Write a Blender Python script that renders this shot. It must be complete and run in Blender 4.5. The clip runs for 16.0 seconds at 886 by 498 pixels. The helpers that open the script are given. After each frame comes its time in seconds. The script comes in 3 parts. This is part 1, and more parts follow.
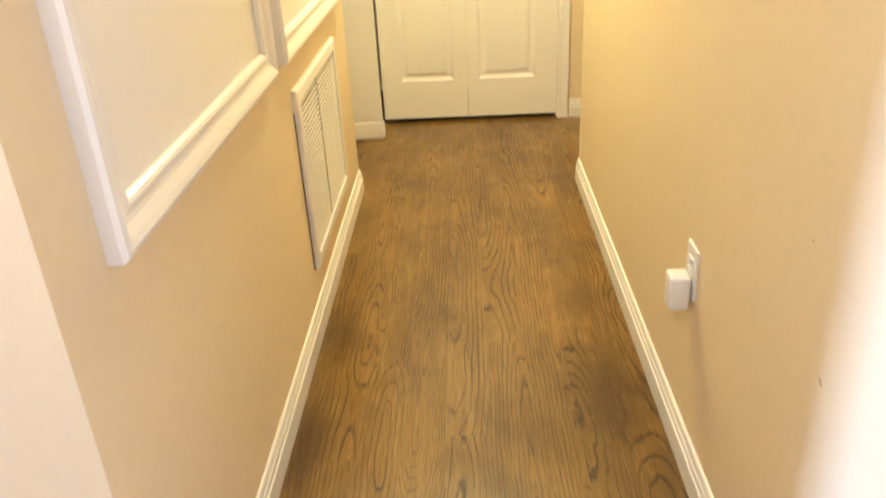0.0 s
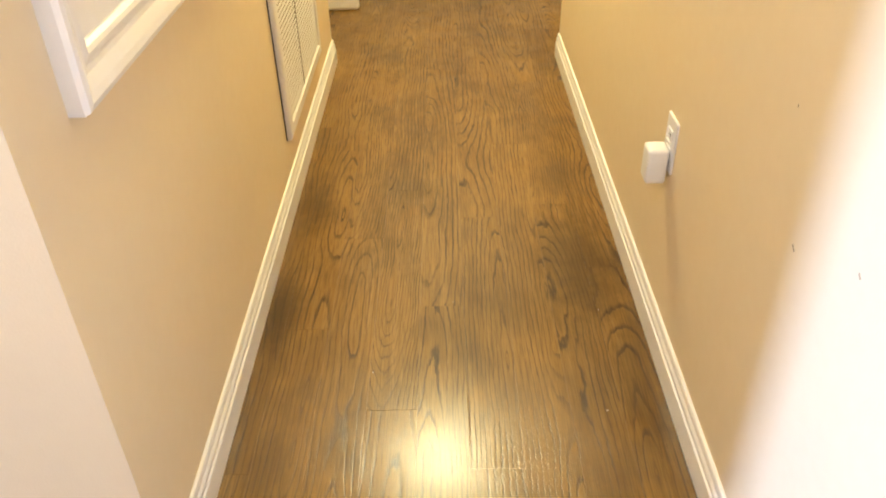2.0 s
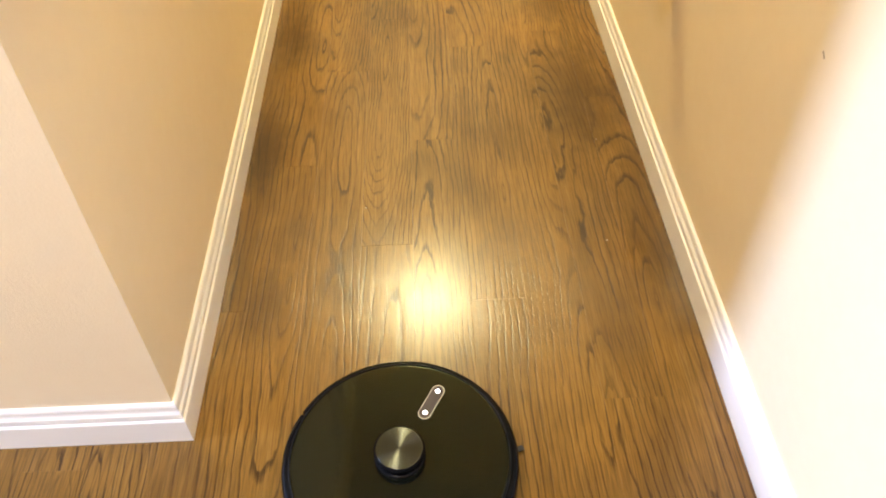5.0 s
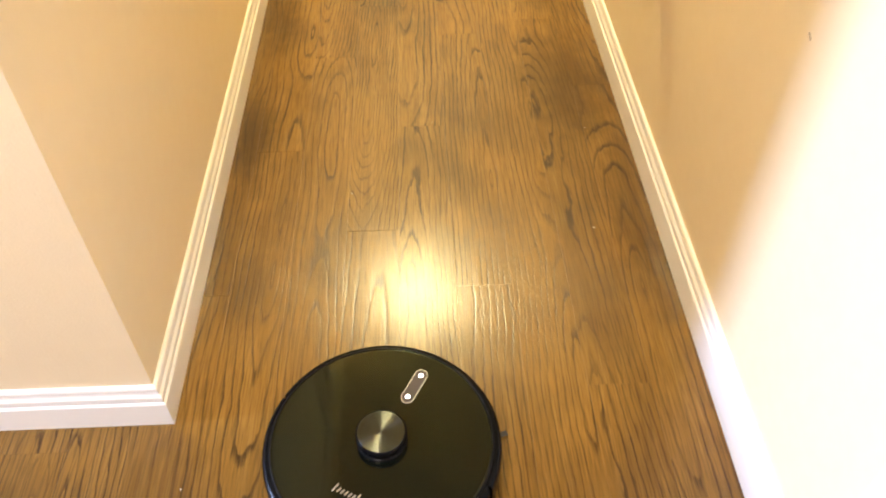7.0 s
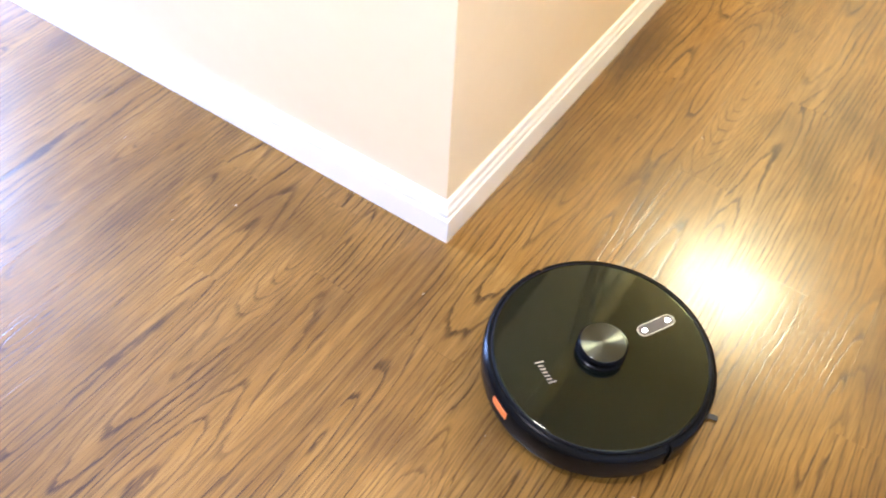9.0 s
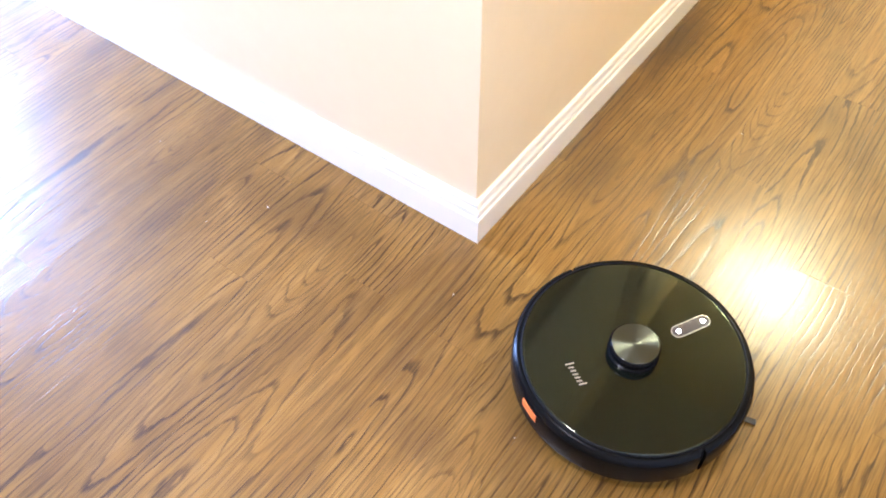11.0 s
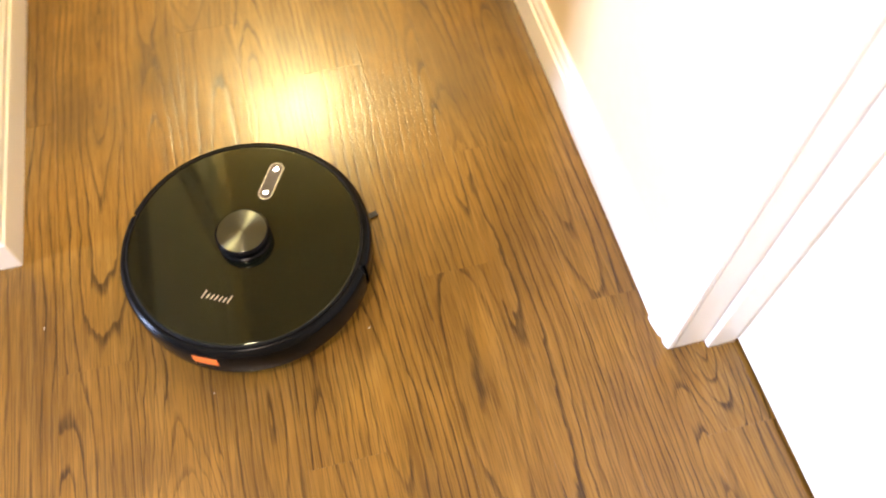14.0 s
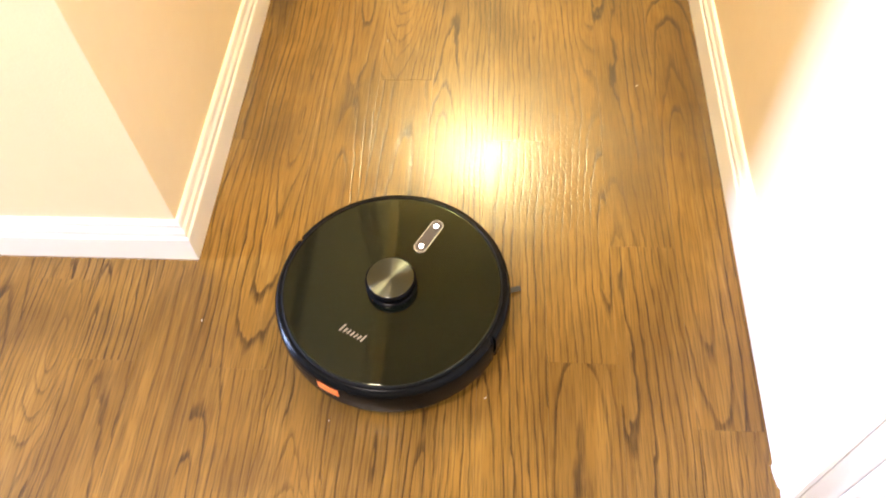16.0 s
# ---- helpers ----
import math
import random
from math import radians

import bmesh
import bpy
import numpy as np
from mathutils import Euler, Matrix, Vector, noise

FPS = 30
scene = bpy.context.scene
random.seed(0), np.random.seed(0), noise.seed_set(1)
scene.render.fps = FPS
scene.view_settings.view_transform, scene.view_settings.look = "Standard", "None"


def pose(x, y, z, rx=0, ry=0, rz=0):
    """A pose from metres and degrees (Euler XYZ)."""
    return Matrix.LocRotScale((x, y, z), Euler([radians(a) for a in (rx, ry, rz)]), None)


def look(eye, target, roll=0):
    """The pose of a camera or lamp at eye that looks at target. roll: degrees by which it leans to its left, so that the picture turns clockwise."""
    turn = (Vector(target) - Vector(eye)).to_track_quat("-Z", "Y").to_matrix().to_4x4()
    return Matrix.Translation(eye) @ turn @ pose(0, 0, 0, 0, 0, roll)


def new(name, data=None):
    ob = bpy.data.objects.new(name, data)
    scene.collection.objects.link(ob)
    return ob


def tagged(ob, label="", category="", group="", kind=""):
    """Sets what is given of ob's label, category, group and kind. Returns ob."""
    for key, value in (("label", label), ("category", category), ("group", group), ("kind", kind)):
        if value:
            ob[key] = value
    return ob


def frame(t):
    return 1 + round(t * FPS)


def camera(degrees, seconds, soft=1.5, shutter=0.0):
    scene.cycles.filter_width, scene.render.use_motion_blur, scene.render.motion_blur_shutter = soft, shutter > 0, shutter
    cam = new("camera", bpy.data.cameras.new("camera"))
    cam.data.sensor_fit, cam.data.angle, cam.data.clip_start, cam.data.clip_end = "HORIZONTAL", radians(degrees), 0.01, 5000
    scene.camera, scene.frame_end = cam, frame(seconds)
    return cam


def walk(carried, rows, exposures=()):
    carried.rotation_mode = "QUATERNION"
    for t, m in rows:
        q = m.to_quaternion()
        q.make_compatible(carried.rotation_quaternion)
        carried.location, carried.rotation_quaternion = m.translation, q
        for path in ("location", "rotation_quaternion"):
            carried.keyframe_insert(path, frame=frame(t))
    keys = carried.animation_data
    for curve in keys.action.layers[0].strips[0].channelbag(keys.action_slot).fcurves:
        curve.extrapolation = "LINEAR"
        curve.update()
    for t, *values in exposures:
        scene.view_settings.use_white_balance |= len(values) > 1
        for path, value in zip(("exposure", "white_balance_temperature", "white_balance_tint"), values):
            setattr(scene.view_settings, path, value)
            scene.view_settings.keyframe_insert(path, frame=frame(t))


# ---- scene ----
cam = camera(58.8, 16.0, soft=1.9, shutter=0.5)
PATH = [
    (0, (0.451, -0.725, 1.267), (0.377, 1.06, 0.369), -3.1),
    (0.5, (0.449, -0.723, 1.253), (0.389, 0.992, 0.226), -2.9),
    (1, (0.447, -0.722, 1.243), (0.406, 0.951, 0.147), -2.1),
    (1.5, (0.446, -0.721, 1.236), (0.422, 0.935, 0.115), -1.5),
    (2, (0.445, -0.723, 1.229), (0.431, 0.913, 0.078), -1.3),
    (2.5, (0.448, -0.722, 1.218), (0.443, 0.89, 0.034), -1.1),
    (3, (0.446, -0.724, 1.207), (0.446, 0.854, -0.021), -1.1),
    (3.5, (0.434, -0.711, 1.189), (0.441, 0.815, -0.104), -0.9),
    (4, (0.403, -0.695, 1.162), (0.429, 0.724, -0.247), -1.0),
    (6.3, (0.428, -0.712, 1.158), (0.466, 0.667, -0.29), -1.3),
    (6.5, (0.433, -0.715, 1.147), (0.475, 0.677, -0.289), -0.9),
    (7, (0.418, -0.705, 1.139), (0.471, 0.673, -0.309), -0.3),
    (7.5, (0.376, -0.7, 1.115), (0.431, 0.629, -0.378), -0.9),
    (7.7, (0.375, -0.711, 1.11), (0.409, 0.566, -0.429), 0.6),
    (7.9, (0.403, -0.733, 1.08), (0.29, 0.578, -0.426), 4.3),
    (8.0, (0.388, -0.72, 1.074), (0.229, 0.57, -0.447), 7.8),
    (8.2, (0.407, -0.73, 1.076), (0.074, 0.502, -0.464), 10.6),
    (8.5, (0.466, -0.731, 1.115), (-0.106, 0.366, -0.456), 6.7),
    (9, (0.48, -0.775, 1.119), (-0.186, 0.285, -0.441), 3.2),
    (9.2, (0.48, -0.783, 1.119), (-0.234, 0.26, -0.431), 2.9),
    (11.3, (0.503, -0.754, 1.108), (-0.251, 0.243, -0.453), -1.6),
    (11.5, (0.506, -0.756, 1.11), (-0.209, 0.26, -0.457), -1.5),
    (12, (0.522, -0.742, 1.101), (-0.095, 0.336, -0.466), -0.5),
    (12.2, (0.535, -0.743, 1.052), (0.02, 0.415, -0.495), 1.4),
    (12.5, (0.518, -0.756, 1.024), (0.327, 0.497, -0.510), -2.6),
    (12.7, (0.508, -0.717, 1.043), (0.51, 0.453, -0.579), -6.6),
    (12.8, (0.474, -0.712, 1.055), (0.586, 0.439, -0.576), -5.8),
    (13, (0.456, -0.726, 1.069), (0.665, 0.387, -0.579), -5.7),
    (13.5, (0.441, -0.753, 1.055), (0.726, 0.255, -0.649), -2.9),
    (14, (0.479, -0.727, 1.057), (0.73, 0.247, -0.672), 0.1),
    (14.5, (0.481, -0.758, 1.049), (0.486, 0.316, -0.638), 5.4),
    (15, (0.508, -0.724, 1.074), (0.312, 0.313, -0.624), 0.5),
    (15.5, (0.494, -0.715, 1.083), (0.331, 0.353, -0.6), -2.4),
    (16, (0.505, -0.711, 1.103), (0.371, 0.405, -0.551), -4.4),
]
walk(cam, [(t, look(eye, target, roll)) for t, eye, target, roll in PATH], exposures=[(0, -0.08, 5800, 12), (4.0, 0.06, 6050, 12), (6.6, 0.16, 6400, 12), (7.6, 0.32, 6500, 14), (8.05, 0.48, 6500, 14), (8.5, 0.67, 5100, 15), (11.9, 0.65, 5100, 15), (12.4, 0.66, 6000, 14), (13.0, 0.22, 6300, 13), (14.0, 0.45, 6950, 13), (14.5, 0.48, 7100, 14), (15.0, 0.66, 6500, 14), (16, 0.66, 6400, 13)])

# ---- world and lights ----
HALL = 0.90          # clear width between the baseboards
FACE = 0.014         # thickness of the baseboards
LW, RW = -FACE, HALL + FACE
CEIL = 2.44

world = bpy.data.worlds.new("world")
scene.world = world
world.use_nodes = True
wn = world.node_tree.nodes
sky = wn.new("ShaderNodeTexSky")
sky.sky_type, sky.sun_disc = "NISHITA", False
sky.sun_elevation, sky.sun_rotation = radians(40), radians(-120)
world.node_tree.links.new(sky.outputs["Color"], wn["Background"].inputs["Color"])
wn["Background"].inputs["Strength"].default_value = 0.12

day = new("window_daylight", bpy.data.lights.new("window_daylight", "AREA"))
day.data.shape, day.data.size, day.data.size_y = "RECTANGLE", 0.40, 1.28
day.data.energy, day.data.color = 210, (0.47, 0.62, 1.0)
day.matrix_world = look((-2.815, -0.26, 0.82), (1.0, -0.26, 0.82))

LAMP_POWER = 285.0
FILL_POWER = 156.0
LAMP_COLOR = (0.99, 0.85, 0.425)
FILL_COLOR = (0.98, 0.83, 0.74)


# ---- node helpers ----
def material(name):
    m = bpy.data.materials.new(name)
    m.use_nodes = True
    return m, m.node_tree, m.node_tree.nodes["Principled BSDF"]


def link(tree, a, b):
    tree.links.new(a, b)


def calc(tree, op, a, b=None, c=None, clamp=False):
    n = tree.nodes.new("ShaderNodeMath")
    n.operation, n.use_clamp = op, clamp
    for i, v in enumerate((a, b, c)):
        if v is None:
            continue
        if isinstance(v, (int, float)):
            n.inputs[i].default_value = v
        else:
            link(tree, v, n.inputs[i])
    return n.outputs[0]


def joined(tree, x, y, z):
    n = tree.nodes.new("ShaderNodeCombineXYZ")
    for i, v in enumerate((x, y, z)):
        if isinstance(v, (int, float)):
            n.inputs[i].default_value = v
        else:
            link(tree, v, n.inputs[i])
    return n.outputs[0]


def grain(tree, vector, scale, detail=3.0, rough=0.55):
    n = tree.nodes.new("ShaderNodeTexNoise")
    n.inputs["Scale"].default_value = scale
    n.inputs["Detail"].default_value = detail
    n.inputs["Roughness"].default_value = rough
    if vector is not None:
        link(tree, vector, n.inputs["Vector"])
    return n.outputs["Fac"]


def blend(tree, fac, a, b):
    n = tree.nodes.new("ShaderNodeMix")
    n.data_type = "RGBA"
    for i, v in ((0, fac), (6, a), (7, b)):
        if isinstance(v, (int, float)):
            n.inputs[i].default_value = v
        elif isinstance(v, tuple):
            n.inputs[i].default_value = (*v, 1)
        else:
            link(tree, v, n.inputs[i])
    return n.outputs[2]


def stretch(tree, value, lo, hi, a=0.0, b=1.0):
    n = tree.nodes.new("ShaderNodeMapRange")
    n.interpolation_type = "SMOOTHSTEP"
    link(tree, value, n.inputs[0])
    for i, v in enumerate((lo, hi, a, b)):
        n.inputs[i + 1].default_value = v
    return n.outputs[0]


def relief(tree, bsdf, height, strength, distance):
    n = tree.nodes.new("ShaderNodeBump")
    n.inputs["Strength"].default_value, n.inputs["Distance"].default_value = strength, distance
    link(tree, height, n.inputs["Height"])
    link(tree, n.outputs[0], bsdf.inputs["Normal"])


def place(tree):
    return tree.nodes.new("ShaderNodeNewGeometry").outputs["Position"]


# ---- materials ----
def paint(name, colour, rough, other=None, texture=0.25, blotch=0.25, sheen=0.05):
    """Rolled wall or trim paint: faint blotches, an orange-peel relief."""
    m, t, b = material(name)
    p = place(t)
    other = other or tuple(v * 0.88 for v in colour)
    big = stretch(t, grain(t, p, 2.2, 4), 0.35, 0.7)
    small = grain(t, p, 38, 3)
    fac = calc(t, "MULTIPLY", calc(t, "ADD", big, small), blotch)
    link(t, blend(t, fac, colour, other), b.inputs["Base Color"])
    link(t, stretch(t, small, 0.3, 0.7, rough - sheen, rough + sheen), b.inputs["Roughness"])
    relief(t, b, grain(t, p, 260, 2), texture, 0.0012)
    return m


def oak():
    """Stained oak strip: rings cut lengthwise, pores, blotchy stain, satin varnish."""
    m, t, b = material("stained_oak")
    co = t.nodes.new("ShaderNodeTexCoord").outputs["Object"]
    s = t.nodes.new("ShaderNodeSeparateXYZ")
    link(t, co, s.inputs[0])
    x, y = s.outputs[0], s.outputs[1]
    rnd = t.nodes.new("ShaderNodeObjectInfo").outputs["Random"]
    r2 = calc(t, "FRACT", calc(t, "MULTIPLY", rnd, 17.31))
    r3 = calc(t, "FRACT", calc(t, "MULTIPLY", rnd, 53.77))
    r4 = calc(t, "FRACT", calc(t, "MULTIPLY", rnd, 131.9))
    seed = calc(t, "MULTIPLY", rnd, 90.0)
    # the log's heart drifts under the board
    drift = calc(t, "SUBTRACT", grain(t, joined(t, seed, calc(t, "MULTIPLY", y, 1.6), 0.0), 1.0, 1), 0.5)
    cx = calc(t, "ADD", calc(t, "MULTIPLY", calc(t, "SUBTRACT", r2, 0.5), 0.11), calc(t, "MULTIPLY", drift, 0.05))
    swell = calc(t, "SUBTRACT", grain(t, joined(t, 7.0, calc(t, "MULTIPLY", y, 1.3), seed), 1.0, 1), 0.5)
    h = calc(t, "ADD", calc(t, "ADD", calc(t, "MULTIPLY", r3, 0.05), calc(t, "MULTIPLY", swell, 0.16)),
             calc(t, "MULTIPLY", y, calc(t, "MULTIPLY", calc(t, "SUBTRACT", r4, 0.5), 0.16)))
    dx = calc(t, "SUBTRACT", x, cx)
    r = calc(t, "SQRT", calc(t, "ADD", calc(t, "MULTIPLY", dx, dx), calc(t, "MULTIPLY", h, h)))
    wob = calc(t, "SUBTRACT", grain(t, joined(t, calc(t, "MULTIPLY", x, 26.0), calc(t, "MULTIPLY", y, 5.5), seed), 1.0, 3), 0.5)
    fray = calc(t, "SUBTRACT", grain(t, joined(t, calc(t, "MULTIPLY", x, 130.0), calc(t, "MULTIPLY", y, 30.0), seed), 1.0, 2), 0.5)
    r = calc(t, "ADD", calc(t, "ADD", r, calc(t, "MULTIPLY", wob, 0.016)), calc(t, "MULTIPLY", fray, 0.0022))
    ring = calc(t, "FRACT", calc(t, "DIVIDE", r, calc(t, "ADD", calc(t, "MULTIPLY", r4, 0.0090), 0.0062)))
    rise = stretch(t, ring, 0.0, 0.08)
    fall = stretch(t, ring, 0.10, 0.36, 1.0, 0.0)
    line = calc(t, "MULTIPLY", rise, fall)
    pores = stretch(t, grain(t, joined(t, calc(t, "MULTIPLY", x, 520.0), calc(t, "MULTIPLY", y, 14.0), seed), 1.0, 2), 0.42, 0.66)
    vary = stretch(t, grain(t, joined(t, calc(t, "MULTIPLY", x, 30.0), calc(t, "MULTIPLY", y, 5.0), r4), 1.0, 2), 0.3, 0.65)
    line = calc(t, "MULTIPLY", line, calc(t, "ADD", calc(t, "MULTIPLY", pores, 0.4), 0.75))
    line = calc(t, "MULTIPLY", line, calc(t, "ADD", calc(t, "MULTIPLY", vary, 0.45), 0.65), clamp=True)
    clump = stretch(t, grain(t, joined(t, calc(t, "MULTIPLY", x, 15.0), calc(t, "MULTIPLY", y, 1.4), calc(t, "ADD", seed, 5.0)), 1.0, 2), 0.33, 0.58, 0.50, 1.0)
    line = calc(t, "MULTIPLY", line, clump)
    streak = stretch(t, grain(t, joined(t, calc(t, "MULTIPLY", x, 70.0), calc(t, "MULTIPLY", y, 3.0), calc(t, "ADD", seed, 31.0)), 1.0, 3), 0.40, 0.72)
    p = place(t)
    sp = t.nodes.new("ShaderNodeVectorMath")
    sp.operation = "MULTIPLY"
    link(t, p, sp.inputs[0])
    sp.inputs[1].default_value = (1.0, 0.5, 1.0)
    stain = stretch(t, grain(t, sp.outputs[0], 3.6, 4, 0.6), 0.38, 0.62)
    patch = stretch(t, grain(t, sp.outputs[0], 4.6, 4, 0.6), 0.45, 0.68)
    base = blend(t, calc(t, "MULTIPLY", calc(t, "ADD", calc(t, "MULTIPLY", r3, 0.5), stain), 0.45), OAK_LIGHT, OAK_MID)
    base = blend(t, calc(t, "MULTIPLY", streak, 0.30), base, OAK_PALE)
    base = blend(t, calc(t, "MULTIPLY", patch, 0.40), base, OAK_STAIN)
    ragged = calc(t, "MULTIPLY", calc(t, "SUBTRACT", grain(t, p, 13, 4, 0.65), 0.5), 1.5)
    sep = t.nodes.new("ShaderNodeSeparateXYZ")
    link(t, p, sep.inputs[0])
    dark_patch = None
    for px, py, hw, hl, depth in DARK_PATCHES:
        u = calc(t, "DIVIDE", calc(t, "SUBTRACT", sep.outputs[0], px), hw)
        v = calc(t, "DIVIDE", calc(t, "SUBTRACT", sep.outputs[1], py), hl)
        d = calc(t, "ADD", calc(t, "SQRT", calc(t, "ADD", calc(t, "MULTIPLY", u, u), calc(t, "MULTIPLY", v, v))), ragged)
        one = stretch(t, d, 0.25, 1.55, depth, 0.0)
        dark_patch = one if dark_patch is None else calc(t, "MAXIMUM", dark_patch, one)
    base = blend(t, dark_patch, base, OAK_STAIN)
    fine = blend(t, calc(t, "MULTIPLY", pores, 0.42), base, OAK_DARK)
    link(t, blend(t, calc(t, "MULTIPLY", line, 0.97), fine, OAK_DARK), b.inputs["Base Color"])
    link(t, stretch(t, grain(t, p, 14, 3), 0.3, 0.75, 0.36, 0.46), b.inputs["Roughness"])
    b.inputs["Coat Weight"].default_value = 0.70
    b.inputs["Specular IOR Level"].default_value = 0.12
    b.inputs["Coat Roughness"].default_value = 0.215
    hgt = calc(t, "SUBTRACT", calc(t, "MULTIPLY", grain(t, p, 22, 2), 0.9), calc(t, "ADD", calc(t, "MULTIPLY", line, 0.55), calc(t, "MULTIPLY", pores, 0.12)))
    relief(t, b, hgt, 0.20, 0.0016)
    lac = t.nodes.new("ShaderNodeBump")
    lac.inputs["Strength"].default_value, lac.inputs["Distance"].default_value = 0.19, 0.0016
    link(t, hgt, lac.inputs["Height"])
    link(t, lac.outputs[0], b.inputs["Coat Normal"])
    return m


OAK_PALE = (0.350, 0.202, 0.046)
OAK_LIGHT, OAK_MID = (0.248, 0.128, 0.0190), (0.112, 0.0515, 0.0058)
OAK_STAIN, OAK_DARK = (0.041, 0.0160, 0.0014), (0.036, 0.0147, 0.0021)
# darker floor patches, many beside baseboards: x, y, half width, half length, depth
DARK_PATCHES = ((0.790, 0.92, 0.11, 0.24, 0.66), (0.03, 0.76, 0.05, 0.15, 0.6), (0.045, 1.25, 0.05, 0.16, 0.5), (0.085, 0.28, 0.045, 0.09, 0.45),
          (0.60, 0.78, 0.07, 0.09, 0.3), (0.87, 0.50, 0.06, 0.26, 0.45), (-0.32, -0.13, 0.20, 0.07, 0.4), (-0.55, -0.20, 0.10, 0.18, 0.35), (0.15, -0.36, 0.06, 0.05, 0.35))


def plain(name, colour, rough, metal=0.0, coat=0.0, dust=0.0, spec=0.5):
    m, t, b = material(name)
    p = place(t)
    n = grain(t, p, 45, 3)
    link(t, blend(t, calc(t, "MULTIPLY", n, 0.35), colour, tuple(v * 0.75 for v in colour)), b.inputs["Base Color"])
    link(t, stretch(t, n, 0.3, 0.75, max(rough - 0.03, 0.01), rough + 0.04 + dust), b.inputs["Roughness"])
    b.inputs["Metallic"].default_value = metal
    b.inputs["Coat Weight"].default_value = coat
    b.inputs["Specular IOR Level"].default_value = spec
    return m


def glowing(name, colour, strength):
    m, t, b = material(name)
    b.inputs["Base Color"].default_value = (*colour, 1)
    b.inputs["Emission Color"].default_value = (*colour, 1)
    b.inputs["Emission Strength"].default_value = strength
    return m


def brushed():
    """Turned metal: fine circular brushing gives fan-shaped glints."""
    m, t, b = material("brushed_metal")
    b.inputs["Base Color"].default_value = (0.072, 0.076, 0.072, 1)
    b.inputs["Anisotropic Rotation"].default_value = 0.25
    b.inputs["Metallic"].default_value = 1.0
    b.inputs["Roughness"].default_value = 0.27
    b.inputs["Anisotropic"].default_value = 0.96
    tan = t.nodes.new("ShaderNodeTangent")
    tan.direction_type, tan.axis = "RADIAL", "Z"
    link(t, tan.outputs[0], b.inputs["Tangent"])
    return m


WALL = paint("tan_wall_paint", (0.79, 0.655, 0.43), 0.55, (0.745, 0.605, 0.385))
PANEL = paint("cream_panel_paint", (0.84, 0.81, 0.76), 0.5, (0.80, 0.765, 0.70))
TRIM = paint("white_trim_paint", (0.84, 0.81, 0.76), 0.32, (0.80, 0.77, 0.71), 0.05, 0.10, 0.015)
DOOR = paint("white_door_paint", (0.86, 0.83, 0.76), 0.38, (0.82, 0.785, 0.71), 0.07, 0.12, 0.015)
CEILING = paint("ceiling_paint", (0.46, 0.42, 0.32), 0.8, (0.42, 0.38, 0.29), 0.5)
OAK = oak()
SUBFLOOR = plain("subfloor_board", (0.05, 0.03, 0.015), 0.8)
CENTRE = plain("brown_gap_shade", (0.13, 0.085, 0.045), 0.7)
# near-black for shade in gaps: closet edge, door bottoms, grille edge
DARK = plain("dark_gap_shade", (0.03, 0.027, 0.022), 0.9)
DUCT = plain("shaded_duct_brown", (0.27, 0.18, 0.095), 0.9)
SHELL = plain("black_plastic", (0.006, 0.006, 0.0065), 0.42, dust=0.08, spec=0.12)
GLOSS = plain("black_glass_cover", (0.004, 0.005, 0.003), 0.06, spec=0.40)
GLOSS.node_tree.nodes["Principled BSDF"].inputs["Specular Tint"].default_value = (0.96, 1.0, 0.72, 1)
RIMBLACK = plain("black_gloss_rim", (0.004, 0.004, 0.0040), 0.20, spec=0.07)
RUBBER = plain("black_rubber", (0.02, 0.02, 0.02), 0.7)
SILVER = plain("silver_print", (0.34, 0.31, 0.30), 0.35, metal=0.7)
ORANGE = plain("orange_plastic", (0.75, 0.17, 0.03), 0.4)
BRISTLE = plain("dark_bristle", (0.035, 0.03, 0.03), 0.7)
PILL = plain("grey_button_glass", (0.055, 0.045, 0.042), 0.15)
WHITE = plain("white_plastic", (0.87, 0.86, 0.84), 0.35)
SLOT = plain("socket_black", (0.02, 0.02, 0.02), 0.6)
SCUFF = plain("scuff_brown", (0.44, 0.34, 0.22), 0.7)
BRUSHED = brushed()
LED = glowing("white_led", (1.0, 0.93, 0.97), 6.0)
METAL = plain("satin_nickel", (0.55, 0.52, 0.47), 0.3, metal=1.0)
LAMP_GLASS = glowing("lit_opal_glass", LAMP_COLOR, LAMP_POWER)
FILL_GLASS = glowing("fill_lamp_glass", FILL_COLOR, FILL_POWER)

glass, gt, gb = material("window_glass")
gb.inputs["Transmission Weight"].default_value = 1.0
gb.inputs["Roughness"].default_value = 0.0
gb.inputs["IOR"].default_value = 1.45


# ---- mesh helpers ----
def part(name, bm, mat, parent=None, label="", smooth=False):
    bmesh.ops.recalc_face_normals(bm, faces=bm.faces[:])
    me = bpy.data.meshes.new(name)
    bm.to_mesh(me)
    bm.free()
    me.materials.append(mat)
    if smooth:
        me.polygons.foreach_set("use_smooth", [True] * len(me.polygons))
        me.set_sharp_from_angle(angle=radians(38))
    ob = new(name, me)
    if parent is not None:
        ob.parent = parent
    if label:
        tagged(ob, label)
    return ob


